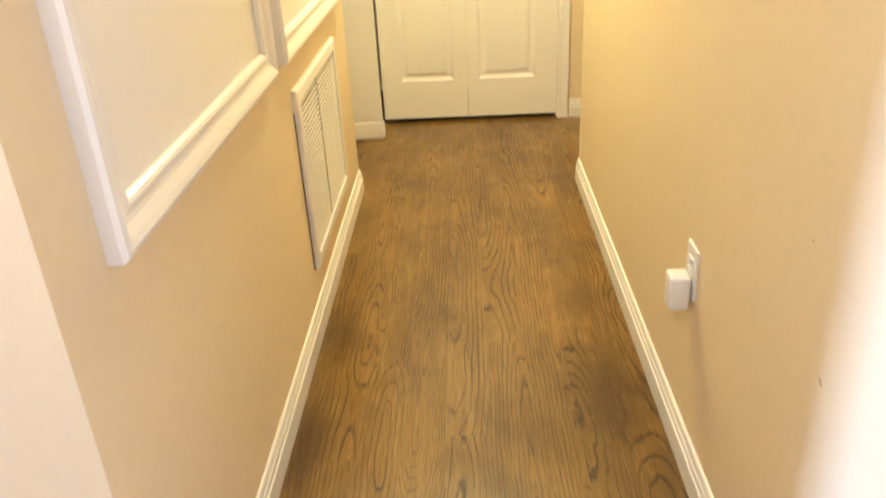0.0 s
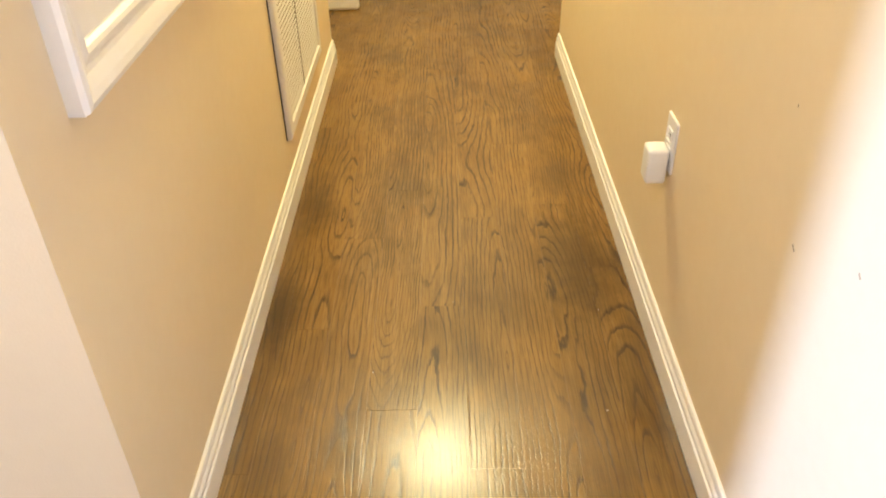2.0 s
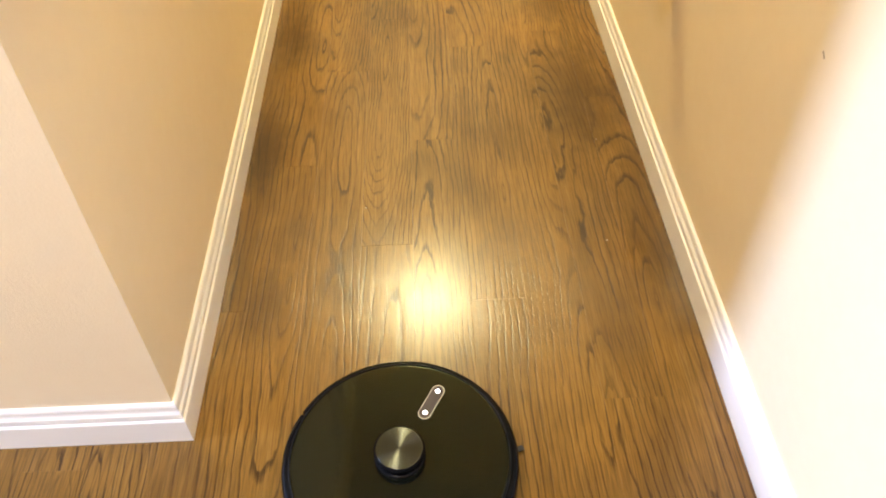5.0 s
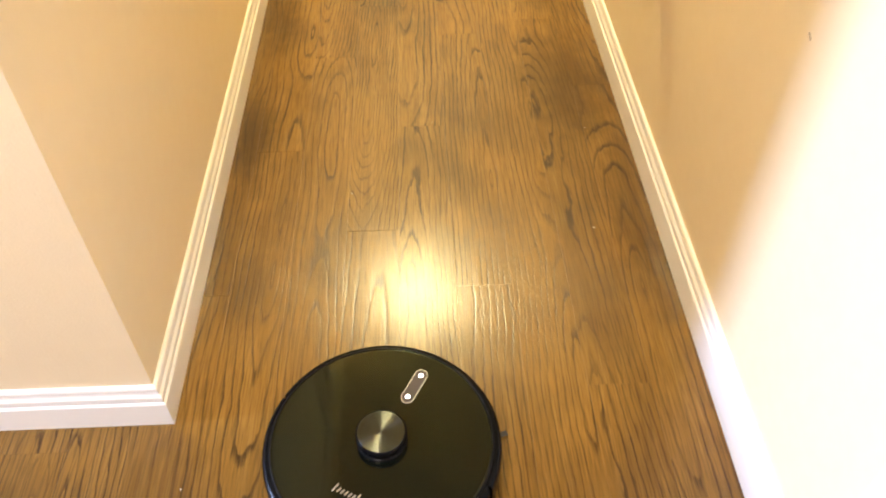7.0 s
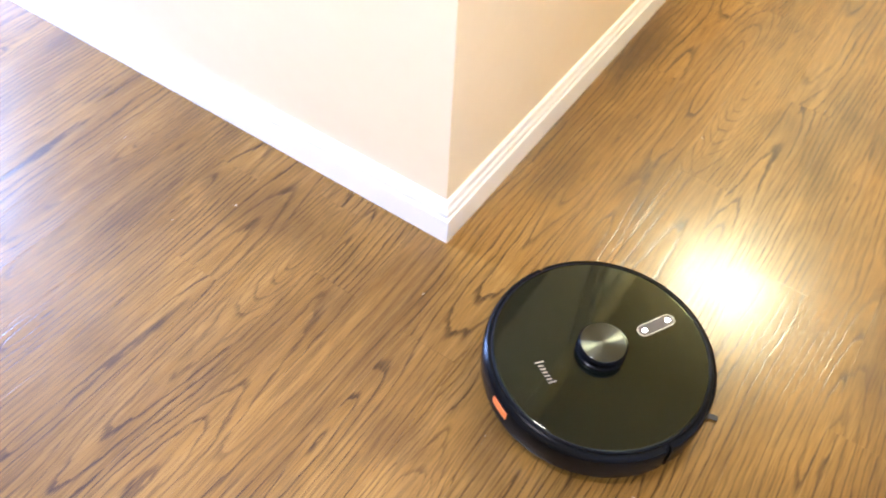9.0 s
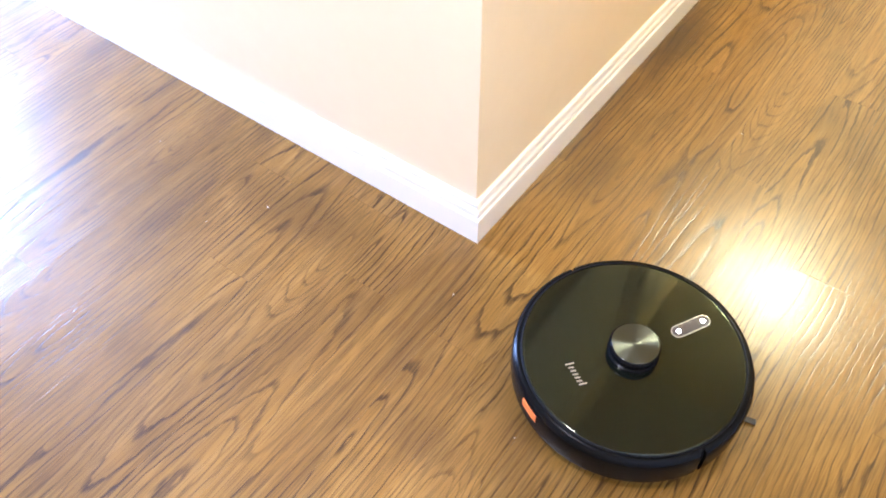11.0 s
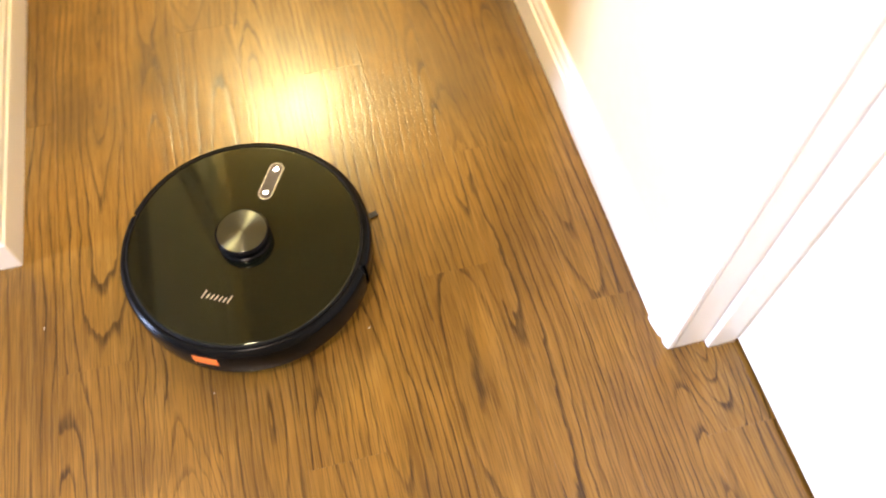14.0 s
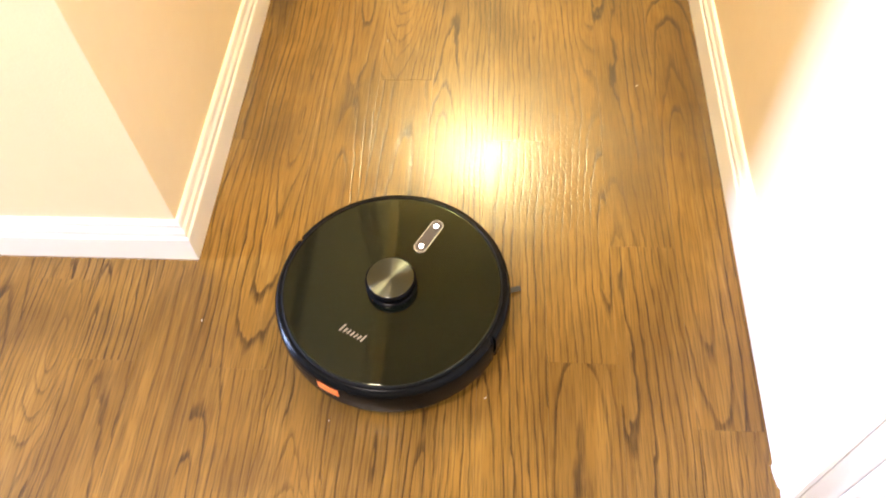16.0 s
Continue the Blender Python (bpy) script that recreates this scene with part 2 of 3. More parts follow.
def box(x0, x1, y0, y1, z0, z1, bevel=0.0, bm=None, segments=2):
    bm2 = bmesh.new()
    bmesh.ops.create_cube(bm2, size=1)
    for v in bm2.verts:
        v.co = Vector(((x0 + x1) / 2 + v.co.x * (x1 - x0), (y0 + y1) / 2 + v.co.y * (y1 - y0), (z0 + z1) / 2 + v.co.z * (z1 - z0)))
    if bevel:
        bmesh.ops.bevel(bm2, geom=bm2.edges[:], offset=bevel, segments=segments, affect="EDGES", profile=0.5)
    if bm is None:
        return bm2
    me = bpy.data.meshes.new("tmp")
    bm2.to_mesh(me)
    bm2.free()
    bm.from_mesh(me)
    bpy.data.meshes.remove(me)
    return bm


def lathe(profile, segments=96, start=0.0, end=360.0):
    """A turned form from (radius, height) pairs; part of a turn when end - start < 360."""
    bm = bmesh.new()
    whole = abs(end - start) >= 360
    n = segments if whole else segments + 1
    rings = []
    for r, z in profile:
        if r < 1e-6 and whole:
            rings.append([bm.verts.new((0, 0, z))])
        else:
            rings.append([bm.verts.new((r * math.cos(radians(start + (end - start) * i / segments)),
                                        r * math.sin(radians(start + (end - start) * i / segments)), z)) for i in range(n)])
    for a, b in zip(rings, rings[1:]):
        for i in range(segments):
            j = (i + 1) % n
            if len(a) == 1 and len(b) == 1:
                continue
            if len(a) == 1:
                bm.faces.new((a[0], b[i], b[j]))
            elif len(b) == 1:
                bm.faces.new((a[i], b[0], a[j]))
            else:
                bm.faces.new((a[i], b[i], b[j], a[j]))
    if not whole:
        for k in (0, n - 1):
            vs = [ring[k] for ring in rings if len(ring) > 1]
            if len(vs) > 2:
                bm.faces.new(vs)
    return bm


def sweep(path, profile, lift, closed=False):
    """A moulding along a flat path with mitred corners. profile: (out, up) pairs, out to the left of the path's way;
    lift maps (u, v, up) to space."""
    bm = bmesh.new()
    pts = [Vector(p) for p in path]
    n = len(pts)
    rings = []
    for i, p in enumerate(pts):
        dirs = []
        if closed or i > 0:
            dirs.append((p - pts[i - 1]).normalized())
        if closed or i < n - 1:
            dirs.append((pts[(i + 1) % n] - p).normalized())
        norms = [Vector((-d.y, d.x)) for d in dirs]
        if len(norms) == 2:
            m = norms[0] + norms[1]
            m = m / m.dot(norms[0])
        else:
            m = norms[0]
        rings.append([bm.verts.new(lift(p.x + m.x * o, p.y + m.y * o, u)) for o, u in profile])
    k = len(profile)
    for i in range(n if closed else n - 1):
        a, b = rings[i], rings[(i + 1) % n]
        for j in range(k):
            bm.faces.new((a[j], a[(j + 1) % k], b[(j + 1) % k], b[j]))
    if not closed:
        bm.faces.new(rings[0])
        bm.faces.new(rings[-1])
    return bm


BASEBOARD = [(0, 0), (0.0140, 0), (0.0140, 0.056), (0.0128, 0.0585), (0.0100, 0.060), (0.0100, 0.064), (0.0115, 0.066), (0.0110, 0.074),
             (0.0080, 0.079), (0.0070, 0.084), (0.0072, 0.090), (0.0055, 0.0945), (0.0028, 0.096), (0, 0.096)]
CASING = [(0, 0), (0, 0.007), (0.004, 0.010), (0.012, 0.0115), (0.020, 0.010), (0.024, 0.013), (0.036, 0.0155), (0.046, 0.017), (0.054, 0.017), (0.057, 0.013), (0.057, 0)]


def flat(u, v, up):
    return (u, v, up)


def baseboard(path, label):
    return tagged(part("baseboard", sweep(path, BASEBOARD, flat), TRIM), label, "baseboard", kind="structure")


def wall(name, bm, label, mat=None):
    return tagged(part(name, bm, mat or WALL), label, "wall", kind="structure")


# ---- walls and ceiling ----
wall("wall_hall_left", box(-0.134, LW, 0.134, 2.38, 0, CEIL), "tan painted hallway wall with moulded panels")
wall("wall_room_end", box(-2.80, LW, 0.014, 0.134, 0, CEIL), "tan painted wall ending in an outside corner")
bm = box(RW, 1.034, -0.36, 2.41, 0, CEIL)
box(RW, 1.034, -1.20, -0.36, 2.06, CEIL, bm=bm)
box(RW, 1.034, -3.0, -1.20, 0, CEIL, bm=bm)
right_wall = wall("wall_hall_right", bm, "tan painted hallway wall with a doorway")
bm = box(-1.3, -0.012, 3.29, 3.41, 0, CEIL)
box(0.92, 2.2, 3.29, 3.41, 0, CEIL, bm=bm)
box(-0.012, 0.92, 3.29, 3.41, 2.05, CEIL, bm=bm)
wall("wall_closet_front", bm, "tan painted wall round the closet doors")
wall("wall_closet_back", box(-0.2, 1.2, 3.95, 4.05, 0, CEIL), "plain wall behind the closet doors")
wall("wall_passage_right", box(1.034, 2.2, 2.29, 2.41, 0, CEIL), "plain tan wall of the side passage")
wall("wall_passage_left", box(-1.3, -0.134, 2.26, 2.38, 0, CEIL), "plain tan wall of the side passage")
wall("wall_passage_end_right", box(2.2, 2.32, 2.29, 3.41, 0, CEIL), "plain tan wall closing the side passage")
wall("wall_passage_end_left", box(-1.42, -1.3, 2.26, 3.41, 0, CEIL), "plain tan wall closing the side passage")
wall("wall_room_back", box(-2.92, 1.6, -3.12, -3.0, 0, CEIL), "plain tan wall behind the room")
bm = box(-2.92, -2.80, -3.0, -0.51, 0, CEIL)
box(-2.92, -2.80, -0.01, 0.134, 0, CEIL, bm=bm)
box(-2.92, -2.80, -0.51, -0.01, 1.50, CEIL, bm=bm)
box(-2.92, -2.80, -0.51, -0.01, 0, 0.14, bm=bm)
wall("wall_room_window", bm, "plain tan wall with a tall window")
wall("wall_behind_door", box(1.5, 1.6, -3.0, 0.2, 0, CEIL), "plain wall behind the closed door")
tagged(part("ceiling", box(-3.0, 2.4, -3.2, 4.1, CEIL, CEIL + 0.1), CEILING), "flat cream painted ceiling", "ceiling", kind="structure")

# ---- baseboards ----
baseboard([(LW, 2.38), (LW, FACE), (-2.80, FACE)], "white moulded baseboard round the outside corner")
baseboard([(RW, -0.318), (RW, 2.41)], "white moulded baseboard along the hallway wall")
baseboard([(0.982, 3.29), (2.2, 3.29)][::-1], "white baseboard beside the closet")
baseboard([(RW, -3.0), (RW, -1.262)], "white moulded baseboard beyond the door")


# ---- doors ----
def door_leaf(name, w, h, thick, panels, mat):
    """A moulded panel leaf: origin at its lower corner, face towards -y."""
    bm = bmesh.new()
    xs = sorted({0.0, w, *[p[0] for p in panels], *[p[1] for p in panels]})
    zs = sorted({0.0, h, *[p[2] for p in panels], *[p[3] for p in panels]})
    steps = ((0.0, 0.0), (0.006, 0.0035), (0.014, 0.0075), (0.024, 0.0080), (0.040, 0.0030), (0.046, 0.0022))
    for x0, x1 in zip(xs, xs[1:]):
        for z0, z1 in zip(zs, zs[1:]):
            if any(abs(x0 - p[0]) < 1e-6 and abs(x1 - p[1]) < 1e-6 and z0 >= p[2] - 1e-6 and z1 <= p[3] + 1e-6 for p in panels):
                rings = [[bm.verts.new((a, d, c)) for a, c in ((x0 + s, z0 + s), (x1 - s, z0 + s), (x1 - s, z1 - s), (x0 + s, z1 - s))] for s, d in steps]
                for a, b in zip(rings, rings[1:]):
                    for i in range(4):
                        bm.faces.new((a[i], a[(i + 1) % 4], b[(i + 1) % 4], b[i]))
                bm.faces.new(rings[-1])
            else:
                bm.faces.new([bm.verts.new((a, 0, c)) for a, c in ((x0, z0), (x1, z0), (x1, z1), (x0, z1))])
    bmesh.ops.remove_doubles(bm, verts=bm.verts[:], dist=1e-5)
    box(0, w, 0.0085, thick, 0, h, bm=bm)
    for a, b, c, d in (((0, 0), (0, 0.0085), 0, h), ((w, 0), (w, 0.0085), 0, h)):
        bm.faces.new([bm.verts.new(v) for v in ((a[0], a[1], c), (b[0], b[1], c), (b[0], b[1], d), (a[0], a[1], d))])
    for z in (0, h):
        bm.faces.new([bm.verts.new(v) for v in ((0, 0, z), (w, 0, z), (w, 0.0085, z), (0, 0.0085, z))])
    return part(name, bm, mat)


closet = tagged(new("door_1"), "closed white bifold closet doors with moulded panels", "door", kind="structure")
for i, x in enumerate((0.015, 0.4605)):
    span = (0.098, 0.372) if i == 0 else (0.055, 0.345)
    leaf = door_leaf("door_leaf", 0.4435 if i == 0 else 0.4565, 2.02, 0.034, [(*span, 0.197, 0.86), (*span, 1.02, 1.88)], DOOR)
    leaf.parent = closet
    leaf.matrix_basis = pose(x, 3.300, 0.022)
    part("door_knob", lathe([(0, 0), (0.008, 0), (0.008, 0.012), (0.016, 0.018), (0.018, 0.027), (0.012, 0.034), (0, 0.036)], 24), METAL, leaf,
         "small round metal knob", True).matrix_basis = pose(0.40 if i == 0 else 0.04, -0.0, 0.95, 90)
# jamb coloured near-black so the shaded gap beside the leaf reads dark
part("jamb", box(-0.0118, -0.0085, 3.33, 3.41, 0, 2.05), DARK, closet)
part("jamb", box(0.9175, 0.92, 3.30, 3.41, 0, 2.05), TRIM, closet)
# dark strip laid in place of the shadow under the leaves
part("under_door_shadow", box(0.06, 0.905, 3.312, 3.33, 0.0005, 0.014, 0.002), DARK, closet, "dark strip for the shadow under the closet doors")


def on_far_wall(u, v, up):
    return (u, 3.29 - up, v)


part("door_casing", sweep([(0.92, 0), (0.92, 2.05), (0.03, 2.05)][::-1], CASING, on_far_wall), TRIM, closet)

# a cased wall end stands before the closet's near side
stub = wall("wall_closet_return", box(-0.12, -0.016, 3.062, 3.29, 0, CEIL), "narrow wall return beside the closet")
trim = tagged(new("door_frame"), "white door casing with a rounded plinth foot", "door frame", kind="structure")
part("casing_board", box(-0.12, 0.030, 3.034, 3.062, 0.0, 2.1, 0.006), TRIM, trim)
part("plinth", box(-0.122, 0.038, 3.031, 3.066, 0.0, 0.10, 0.016, segments=4), TRIM, trim)

side = tagged(new("door_2"), "closed white panel door recessed in its frame", "door", kind="structure")
leaf = door_leaf("door_leaf", 0.805, 2.03, 0.035, [(0.11, 0.36, 0.22, 0.85), (0.445, 0.695, 0.22, 0.85), (0.11, 0.36, 1.0, 1.9), (0.445, 0.695, 1.0, 1.9)], DOOR)
leaf.parent = side
leaf.matrix_basis = pose(1.008, -0.377, 0.008, 0, 0, -90)
part("jamb", box(RW + 0.002, 1.0075, -0.375, -0.3602, 0, 2.058), TRIM, side)
part("jamb", box(RW + 0.002, 1.0075, -1.1998, -1.185, 0, 2.058), TRIM, side)
part("jamb_head", box(RW + 0.002, 1.0075, -1.185, -0.375, 2.043, 2.058), TRIM, side)
part("door_stop", box(0.962, 1.006, -0.387, -0.3752, 0, 2.043, 0.002), TRIM, side)
# near-black strip gives the shadow in the gap below the door
part("threshold_shadow", box(1.012, 1.03, -1.185, -0.377, 0.0005, 0.007), DARK, side)
part("door_casing", sweep([(-0.375, 0), (-0.375, 2.043), (-1.185, 2.043), (-1.185, 0)][::-1], CASING, lambda u, v, up: (RW - up, u, v)), TRIM, side)
knob = part("door_knob", lathe([(0, 0), (0.03, 0), (0.03, 0.006), (0.011, 0.012), (0.011, 0.032), (0.024, 0.042), (0.027, 0.054), (0.020, 0.064), (0, 0.067)], 32), METAL, side, "round satin metal knob", True)
knob.matrix_basis = pose(1.008, -1.12, 0.95, 0, -90)

# ---- window that lets the daylight in ----
win = tagged(new("window_1"), "tall white framed window bright with daylight", "window", kind="structure")
for args in ((-2.89, -2.83, -0.51, -0.47, 0.14, 1.50), (-2.89, -2.83, -0.05, -0.01, 0.14, 1.50), (-2.89, -2.83, -0.47, -0.05, 1.46, 1.50), (-2.89, -2.83, -0.47, -0.05, 0.14, 0.18)):
    part("window_frame", box(*args, 0.004), TRIM, win)
pane = part("pane", box(-2.864, -2.858, -0.47, -0.05, 0.18, 1.46), glass, win)
pane.visible_shadow = False
tagged(part("ground", box(-60, -2.93, -40, 40, -0.12, -0.08), plain("pale_paving", (0.35, 0.34, 0.32), 0.9)), "pale paving outside the window", "ground", kind="structure")


# ---- framed wall panels on the hallway wall ----
FRAME = [(0, 0), (0, 0.010), (0.004, 0.017), (0.010, 0.020), (0.018, 0.019), (0.022, 0.0178), (0.030, 0.0186), (0.037, 0.0225), (0.046, 0.027), (0.056, 0.030),
         (0.064, 0.028), (0.068, 0.021), (0.068, 0)]


def framed_panel(y0, y1, z0, z1, label):
    ob = tagged(new("framed_wall_panel"), label, "wall panel", "framed panels on the hallway wall")
    inner = 0.066
    part("panel", box(LW + 0.001, LW + 0.006, y0 + inner, y1 - inner, z0 + inner, z1 - inner), PANEL, ob, "smooth cream panel")
    prof = [(0.068 - o, u) for o, u in FRAME]
    part("moulding", sweep([(y0, z0), (y0, z1), (y1, z1), (y1, z0)][::-1], prof, lambda u, v, up: (LW + up, u, v), True), TRIM, ob, "stepped white moulding")
    return ob


framed_panel(0.152, 1.10, 0.818, 1.98, "large cream wall panel in a stepped white moulding")
framed_panel(1.203, 2.20, 0.818, 1.98, "cream wall panel in white moulding above the air grille")


# ---- air return grille ----
grille = tagged(new("air_return_grille"), "white louvred air return grille low on the wall", "air grille")
gy0, gy1, gz0, gz1 = 1.310, 2.000, 0.190, 0.724
# flat sheet, its brown set to the shaded gaps between louvres
part("duct_back", box(LW + 0.0006, LW + 0.0030, gy0 + 0.02, gy1 - 0.02, gz0 + 0.02, gz1 - 0.02), DUCT, grille, "brown sheet for the shaded duct behind the louvres")
GFRAME = [(0, 0), (0, 0.010), (0.002, 0.0145), (0.006, 0.0165), (0.034, 0.0175), (0.038, 0.016), (0.040, 0.008), (0.040, 0)]
part("frame", sweep([(gy0, gz0), (gy1, gz0), (gy1, gz1), (gy0, gz1)], GFRAME, lambda u, v, up: (LW + up, u, v), True), TRIM, grille)
mid = 1.622
# dark strip stands in for the shadow beside the grille frame
part("edge_shadow", box(LW + 0.0002, LW + 0.0022, gy0 - 0.0045, gy0 - 0.0002, gz0, gz1 - 0.06), DARK, grille, "dark strip for the shadow beside the frame")
# solid bar whose brown is the shade of the gap between banks
part("centre_shade", box(LW + 0.003, LW + 0.0115, mid - 0.007, mid + 0.007, gz0 + 0.04, gz1 - 0.04), CENTRE, grille, "brown bar for the shaded gap between the louvre banks")
count = 29
pitch = (gz1 - gz0 - 0.084) / count
for a, b in ((gy0 + 0.040, mid - 0.007), (mid + 0.007, gy1 - 0.040)):
    first = None
    for i in range(count):
        z = gz0 + 0.042 + (i + 0.5) * pitch
        if first is None:
            bm = bmesh.new()
            sec = [(0.0100, 0.0041), (0.0114, 0.0036), (0.0129, -0.0036), (0.0113, -0.0041)]
            ends = [[bm.verts.new((LW + o, yy, u)) for o, u in sec] for yy in (a, b)]
            for k in range(4):
                bm.faces.new((ends[0][k], ends[0][(k + 1) % 4], ends[1][(k + 1) % 4], ends[1][k]))
            bm.faces.new(ends[0])
            bm.faces.new(ends[1])
            slat = first = part("slat", bm, TRIM, grille)
        else:
            slat = new("slat", first.data)
            slat.parent = grille
        slat.location = (0, 0, z)

# ---- wall outlet and the plug-in adapter ----
outlet = tagged(new("wall_outlet"), "white outlet plate on the tan wall", "outlet")
oy, oz = 0.742, 0.458
part("plate", box(RW - 0.0055, RW + 0.001, oy - 0.036, oy + 0.036, oz - 0.058, oz + 0.058, 0.003), WHITE, outlet)
for dz in (-0.0195, 0.0195):
    face = part("socket", box(RW - 0.0072, RW - 0.005, oy - 0.017, oy + 0.017, oz + dz - 0.014, oz + dz + 0.014, 0.003), WHITE, outlet)
    if dz > 0:
        for dy in (-0.0065, 0.0065):
            part("slot", box(RW - 0.0076, RW - 0.0070, oy + dy - 0.001, oy + dy + 0.001, oz + dz - 0.002, oz + dz + 0.006), SLOT, face)
part("screw", lathe([(0, 0), (0.003, 0), (0.0025, 0.0012), (0, 0.0015)], 12), METAL, outlet).matrix_basis = pose(RW - 0.0054, oy, oz, 0, -90)
plug = tagged(new("plug_adapter"), "small white plug-in adapter in the outlet", "plug")
part("housing", box(RW - 0.053, RW - 0.0090, oy - 0.031, oy + 0.020, oz - 0.082, oz - 0.003, 0.008, segments=3), WHITE, plug, smooth=True)
for dy in (-0.0065, 0.0065):
    part("prong", box(RW - 0.010, RW - 0.0065, oy + dy - 0.0008, oy + dy + 0.0008, oz - 0.022, oz - 0.014), METAL, plug)

# small scuffs in the paint
for y, z, a, l in ((0.150, 0.606, 35, 0.011), (-0.009, 0.678, 40, 0.008), (0.240, 0.774, 15, 0.003)):
    s = part("scuff", box(-0.0006, 0.0002, -l / 2, l / 2, -0.0016, 0.0016, 0.0002), SCUFF, right_wall)
    s.matrix_basis = pose(RW, y, z, a)

# ---- ceiling lamps: one over the hallway, an unseen one added in the room ----
def ceiling_lamp(x, y, shade, label):
    ob = tagged(new("ceiling_lamp"), label, "lamp")
    ob.location = (x, y, CEIL)
    part("base_ring", lathe([(0.0, -0.001), (0.150, -0.001), (0.155, -0.008), (0.152, -0.028), (0.138, -0.030), (0, -0.030)], 64), METAL, ob, smooth=True)
    part("shade", lathe([(0.135, -0.0305), (0.134, -0.045), (0.122, -0.068), (0.095, -0.088), (0.055, -0.100), (0, -0.104)], 64), shade, ob, "lit opal glass bowl", True)


ceiling_lamp(0.40, 2.30, LAMP_GLASS, "round flush ceiling lamp with warm lit opal glass")
# unseen lamp, added to brighten the near floor and the end wall
ceiling_lamp(-0.12, -0.78, FILL_GLASS, "unseen ceiling lamp with white lit glass, added as room fill")


# ---- robot vacuum ----
def robot():
    ob = tagged(new("robot_vacuum"), "round glossy black robot vacuum on the wooden floor", "robot vacuum")
    part("body", lathe([(0, 0.013), (0.150, 0.013), (0.166, 0.018), (0.1705, 0.026), (0.1705, 0.064), (0.1680, 0.072), (0.160, 0.076), (0, 0.076)], 128), SHELL, ob, smooth=True)
    rim = [(0.1710, 0.020), (0.1745, 0.023), (0.1755, 0.030), (0.1755, 0.062), (0.1745, 0.069), (0.1715, 0.0745), (0.1665, 0.0770), (0.1640, 0.0770), (0.1640, 0.0725), (0.1690, 0.0640), (0.1710, 0.0550)]
    part("bumper", lathe(rim, 72, -88.6, 88.6), RIMBLACK, ob, "glossy curved front bumper", True)
    part("rear_rim", lathe(rim, 72, 91.4, 268.6), RIMBLACK, ob, smooth=True)
    part("rim_line", lathe([(0.1636, 0.0758), (0.1636, 0.0788), (0.1618, 0.0796), (0.1612, 0.0788), (0.1612, 0.0758)], 128), SHELL, ob, "thin raised ring round the cover", True)
    part("top_cover", lathe([(0.1608, 0.0755), (0.1608, 0.0780), (0.1590, 0.0790), (0.1582, 0.0790), (0.1570, 0.0790), (0, 0.0790)], 128), GLOSS, ob, "mirror-glossy black top cover", True)
    tur = part("sensor_turret", lathe([(0.0380, 0.0788), (0.0376, 0.0820), (0.0350, 0.0832), (0.0350, 0.0905), (0.0374, 0.0925), (0.0374, 0.0965), (0.0362, 0.0985), (0.0345, 0.0991), (0, 0.0985)], 72), RIMBLACK, ob, "round black sensor turret", True)
    part("turret_disc", lathe([(0.0342, 0.0987), (0.0342, 0.0994), (0.0334, 0.0998), (0.0325, 0.0998), (0.0020, 0.0997), (0, 0.0997)], 72), BRUSHED, tur, "turned metal disc", True)
    # button pad: a pill along x
    def pill(half, r, z0, z1, inner=None):
        bm = bmesh.new()
        def loop(rad, z):
            return [bm.verts.new((0.101 + math.copysign(half, math.cos(a)) + rad * math.cos(a), rad * math.sin(a), z))
                    for a in [2 * math.pi * (i + 0.5) / 40 for i in range(40)]]
        loops = [loop(r, z0), loop(r, z1)]
        loops += [loop(inner, z1), loop(inner, z0)] if inner else []
        for a, b in zip(loops, loops[1:] + (loops[:1] if inner else [])):
            for i in range(40):
                bm.faces.new((a[i], a[(i + 1) % 40], b[(i + 1) % 40], b[i]))
        if not inner:
            bm.faces.new(loops[1])
        return bm
    pad = part("button_pad", pill(0.0225, 0.0090, 0.0786, 0.0803), PILL, ob, "pill-shaped button pad with two lit buttons")
    part("pad_ring", pill(0.0225, 0.0103, 0.0786, 0.0805, 0.0091), SILVER, pad, "bright ring")
    for dx in (-0.0215, 0.0215):
        part("lit_button", lathe([(0.0036, 0.0800), (0.0034, 0.0806), (0, 0.0808)], 24), LED, pad, "white lit button").location = (0.101 + dx, 0, 0)
    # maker's mark as a row of plain bars
    def stroke(x0, y0, x1, y1, w=0.0011):
        """A thin raised bar on the cover between two points."""
        d = Vector((x1 - x0, y1 - y0)).normalized() * w
        n = Vector((-d.y, d.x))
        bm = bmesh.new()
        ends = [(x0 - d.x + n.x, y0 - d.y + n.y), (x0 - d.x - n.x, y0 - d.y - n.y), (x1 + d.x - n.x, y1 + d.y - n.y), (x1 + d.x + n.x, y1 + d.y + n.y)]
        lo = [bm.verts.new((u, v, 0.0789)) for u, v in ends]
        hi = [bm.verts.new((u, v, 0.0795)) for u, v in ends]
        for i in range(4):
            bm.faces.new((lo[i], lo[(i + 1) % 4], hi[(i + 1) % 4], hi[i]))
        bm.faces.new(hi)
        return bm
    mark = part("maker_mark", stroke(-0.1000, 0.0215, -0.0890, 0.0195), SILVER, ob, "row of small silver bars")
    for i in range(6):
        y = 0.0140 - 0.0060 * i
        part("mark_bar", stroke(-0.0985, y + 0.0012, -0.0930 if i < 5 else -0.0890, y - 0.0006), SILVER, mark)
    part("dustbin_latch", lathe([(0.1700, 0.046), (0.1762, 0.047), (0.1768, 0.055), (0.1762, 0.064), (0.1700, 0.065)], 10, 177.5, 188.5), ORANGE, ob, "orange dustbin latch", True)
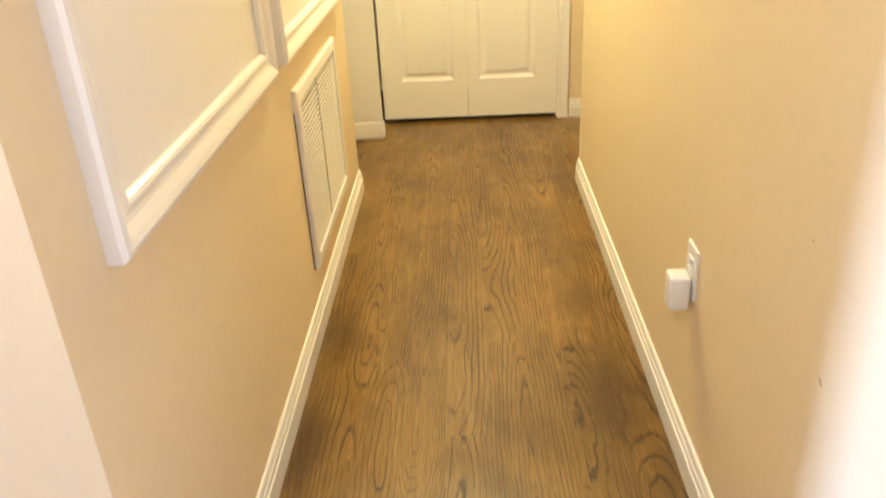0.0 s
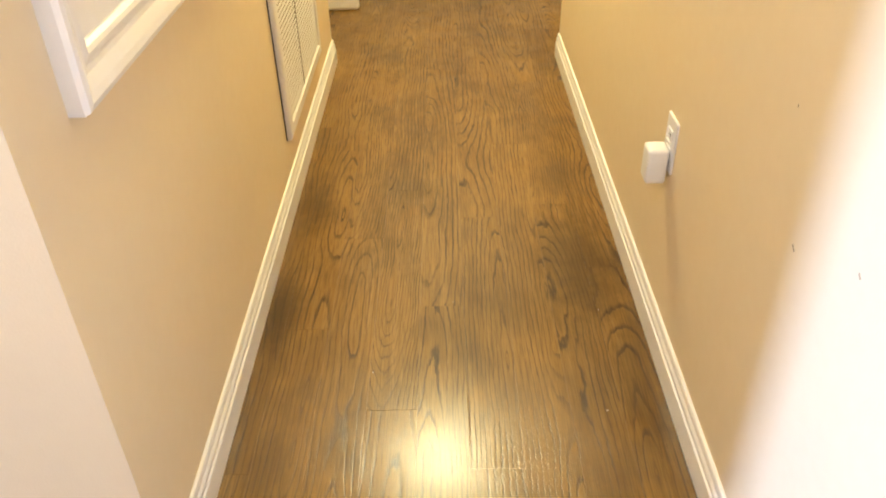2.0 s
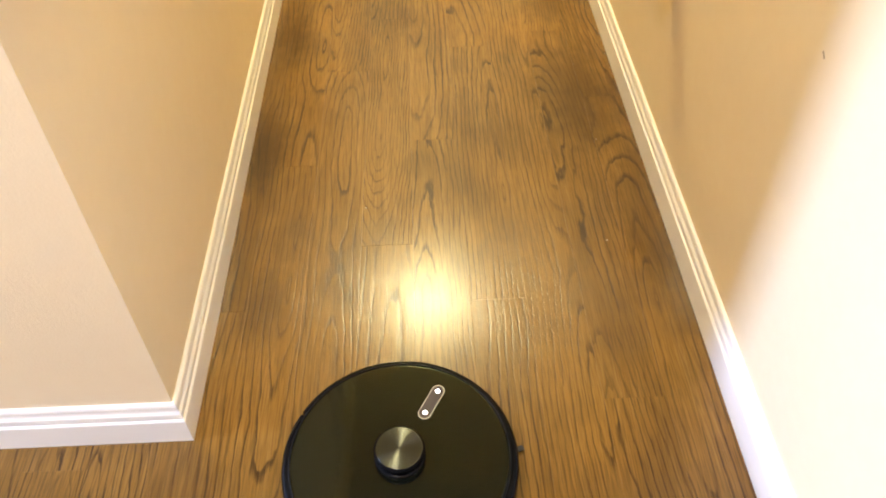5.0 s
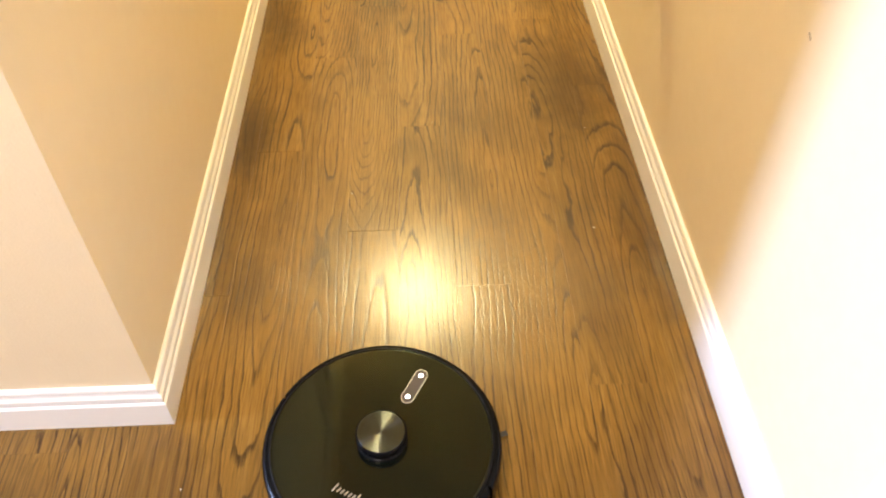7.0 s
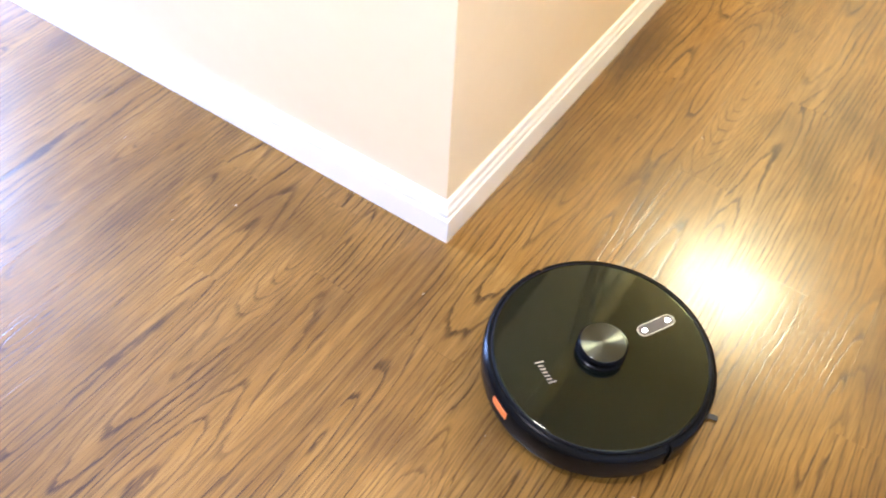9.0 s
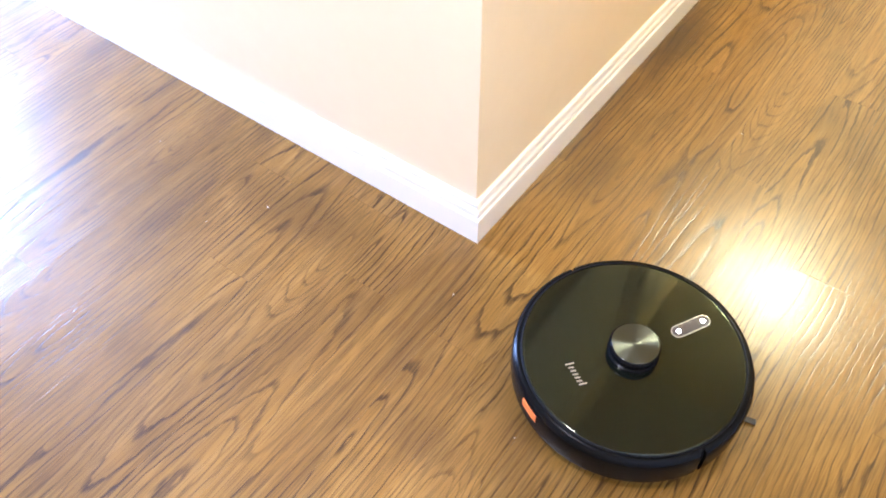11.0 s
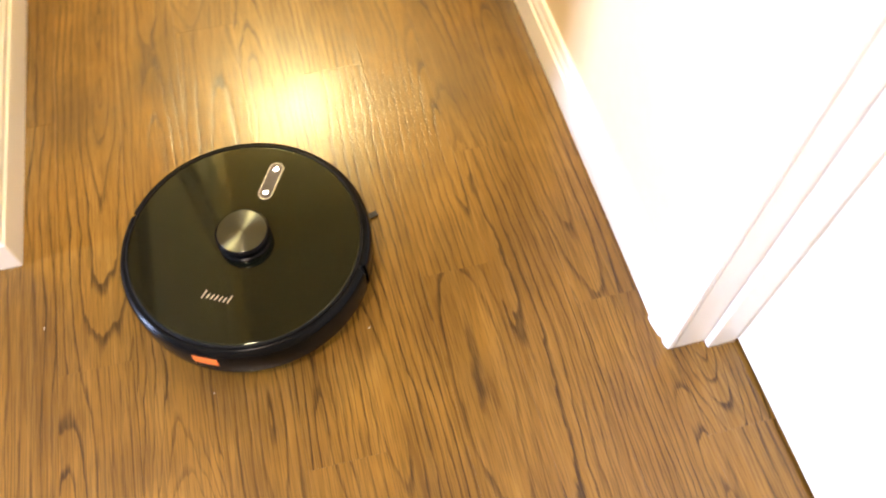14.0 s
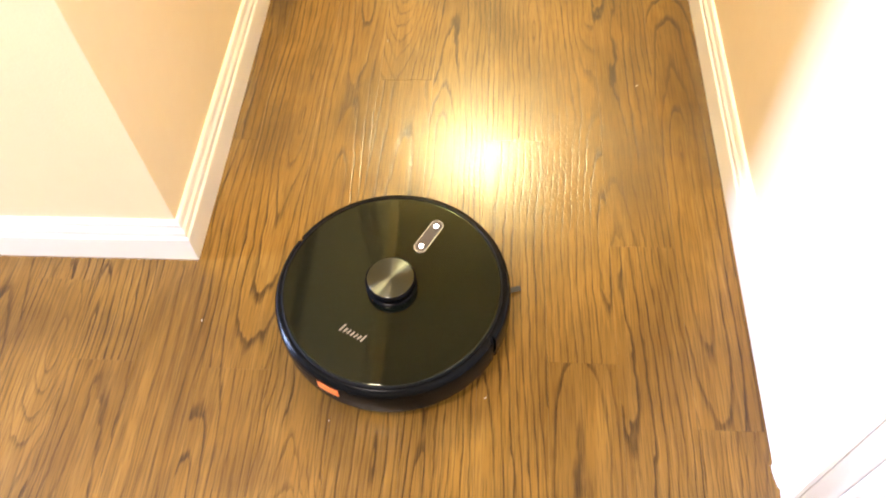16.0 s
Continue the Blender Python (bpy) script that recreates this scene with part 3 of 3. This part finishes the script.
    part("sensor_window", lathe([(0.1740, 0.036), (0.1760, 0.037), (0.1760, 0.052), (0.1740, 0.053)], 24, -22, 22), GLOSS, ob, smooth=True)
    for y in (-0.115, 0.115):
        wheel = part("wheel", lathe([(0, -0.011), (0.028, -0.011), (0.032, -0.008), (0.032, 0.008), (0.028, 0.011), (0, 0.011)], 32), RUBBER, ob, smooth=True)
        wheel.matrix_basis = pose(0, y, 0.0325, 90)
    caster = part("caster", lathe([(0, -0.010), (0.010, -0.010), (0.012, -0.007), (0.012, 0.007), (0.010, 0.010), (0, 0.010)], 24), RUBBER, ob, smooth=True)
    caster.matrix_basis = pose(0.12, 0, 0.0125, 90)
    brush = part("side_brush", lathe([(0, 0.006), (0.014, 0.006), (0.016, 0.010), (0.010, 0.0135), (0, 0.0135)], 24), RUBBER, ob, smooth=True)
    brush.location = (0.080, -0.098, 0)
    for k in range(3):
        bm = bmesh.new()
        for j in range(9):
            a = radians(-4 + j) * 0.8
            p0, p1 = Vector((0.012, 0.0009 * (j - 4), 0.009)), Vector((0.072 * math.cos(a), 0.072 * math.sin(a), 0.0022))
            side2 = Vector((-math.sin(a), math.cos(a), 0)) * 0.0006
            q = [bm.verts.new(v) for v in (p0 - side2, p0 + side2, p1 + side2, p1 - side2, p0 - side2 + Vector((0, 0, 0.0012)), p0 + side2 + Vector((0, 0, 0.0012)), p1 + side2 + Vector((0, 0, 0.0008)), p1 - side2 + Vector((0, 0, 0.0008)))]
            for f in ((0, 1, 2, 3), (4, 5, 6, 7), (0, 1, 5, 4), (1, 2, 6, 5), (2, 3, 7, 6), (3, 0, 4, 7)):
                bm.faces.new([q[i] for i in f])
        part("bristle_tuft", bm, BRISTLE, brush).rotation_euler = (0, 0, radians(-40 + 120 * k))
    return ob


vacuum = robot()
vacuum.matrix_basis = pose(0.348, -0.092, 0, 0, 0, 61)
vacuum.scale = (1.035, 1.035, 1.07)

# ---- lint on the floor ----
specks = bmesh.new()
dropped = random.Random(5)
for k in range(15):
    u, v, r = dropped.uniform(-0.7, 0.86), dropped.uniform(-0.45, 0.9), dropped.uniform(0.0009, 0.0020)
    if u < 0.03 and v > -0.03:
        continue
    turn = dropped.uniform(0, math.pi)
    ring = [specks.verts.new((u + r * (1.7 if j % 3 == 0 else 0.8) * math.cos(turn + j * math.pi / 3), v + r * (1.7 if j % 3 == 0 else 0.8) * math.sin(turn + j * math.pi / 3), 0.0002)) for j in range(6)]
    peak = specks.verts.new((u, v, 0.0002 + r * 0.7))
    for j in range(6):
        specks.faces.new((ring[j], ring[(j + 1) % 6], peak))
tagged(part("lint_specks", specks, plain("pale_lint", (0.42, 0.37, 0.30), 0.9)), "pale specks of lint scattered on the oak floor", "lint", kind="stuff")

# ---- oak floor ----
floor = tagged(part("floor", box(-2.92, 2.32, -3.12, 4.05, -0.06, -0.0145), SUBFLOOR), "glossy stained oak strip floor", "floor", kind="structure")
PLANK = 0.1075
plank_meshes = {}


def plank_mesh(length):
    key = round(length, 3)
    if key not in plank_meshes:
        bm = bmesh.new()
        w, l, g = PLANK / 2 - 0.00005, key / 2 - 0.00005, 0.00025
        lo = [bm.verts.new((a * w, b * l, -0.014)) for a, b in ((-1, -1), (1, -1), (1, 1), (-1, 1))]
        ed = [bm.verts.new((a * w, b * l, -0.00025)) for a, b in ((-1, -1), (1, -1), (1, 1), (-1, 1))]
        up = [bm.verts.new((a * (w - g), b * (l - 0.0001), 0)) for a, b in ((-1, -1), (1, -1), (1, 1), (-1, 1))]
        for a, b in ((lo, ed), (ed, up)):
            for i in range(4):
                bm.faces.new((a[i], a[(i + 1) % 4], b[(i + 1) % 4], b[i]))
        bm.faces.new(up)
        bmesh.ops.recalc_face_normals(bm, faces=bm.faces[:])
        me = bpy.data.meshes.new("plank")
        bm.to_mesh(me)
        bm.free()
        me.materials.append(OAK)
        plank_meshes[key] = me
    return plank_meshes[key]


laid = random.Random(11)
JOINTS = {2: -0.172, 3: 0.046, 4: -0.272, 0: 0.78, 1: 0.280, -1: 0.437, -2: 1.08, -3: 0.70}
column = -30
while column <= 15:
    x = 0.373 + PLANK * (column + 0.5)
    ends = [JOINTS.get(column, laid.uniform(-0.9, 0.9))]
    while ends[-1] < 3.6:
        ends.append(ends[-1] + laid.choice((0.9, 1.2, 1.5, 1.8)))
    while ends[0] > -2.9:
        ends.insert(0, ends[0] - laid.choice((0.9, 1.2, 1.5, 1.8)))
    far = 3.95 if x > -1.4 else 0.06
    for a, b in zip(ends, ends[1:]):
        a, b = max(a, -3.05), min(b, far)
        if b - a < 0.03:
            continue
        p = new("plank", plank_mesh(b - a))
        p.parent = floor
        p.location = (x, (a + b) / 2, 0)
        if laid.random() < 0.5:
            p.rotation_euler = (0, 0, math.pi)
    column += 1
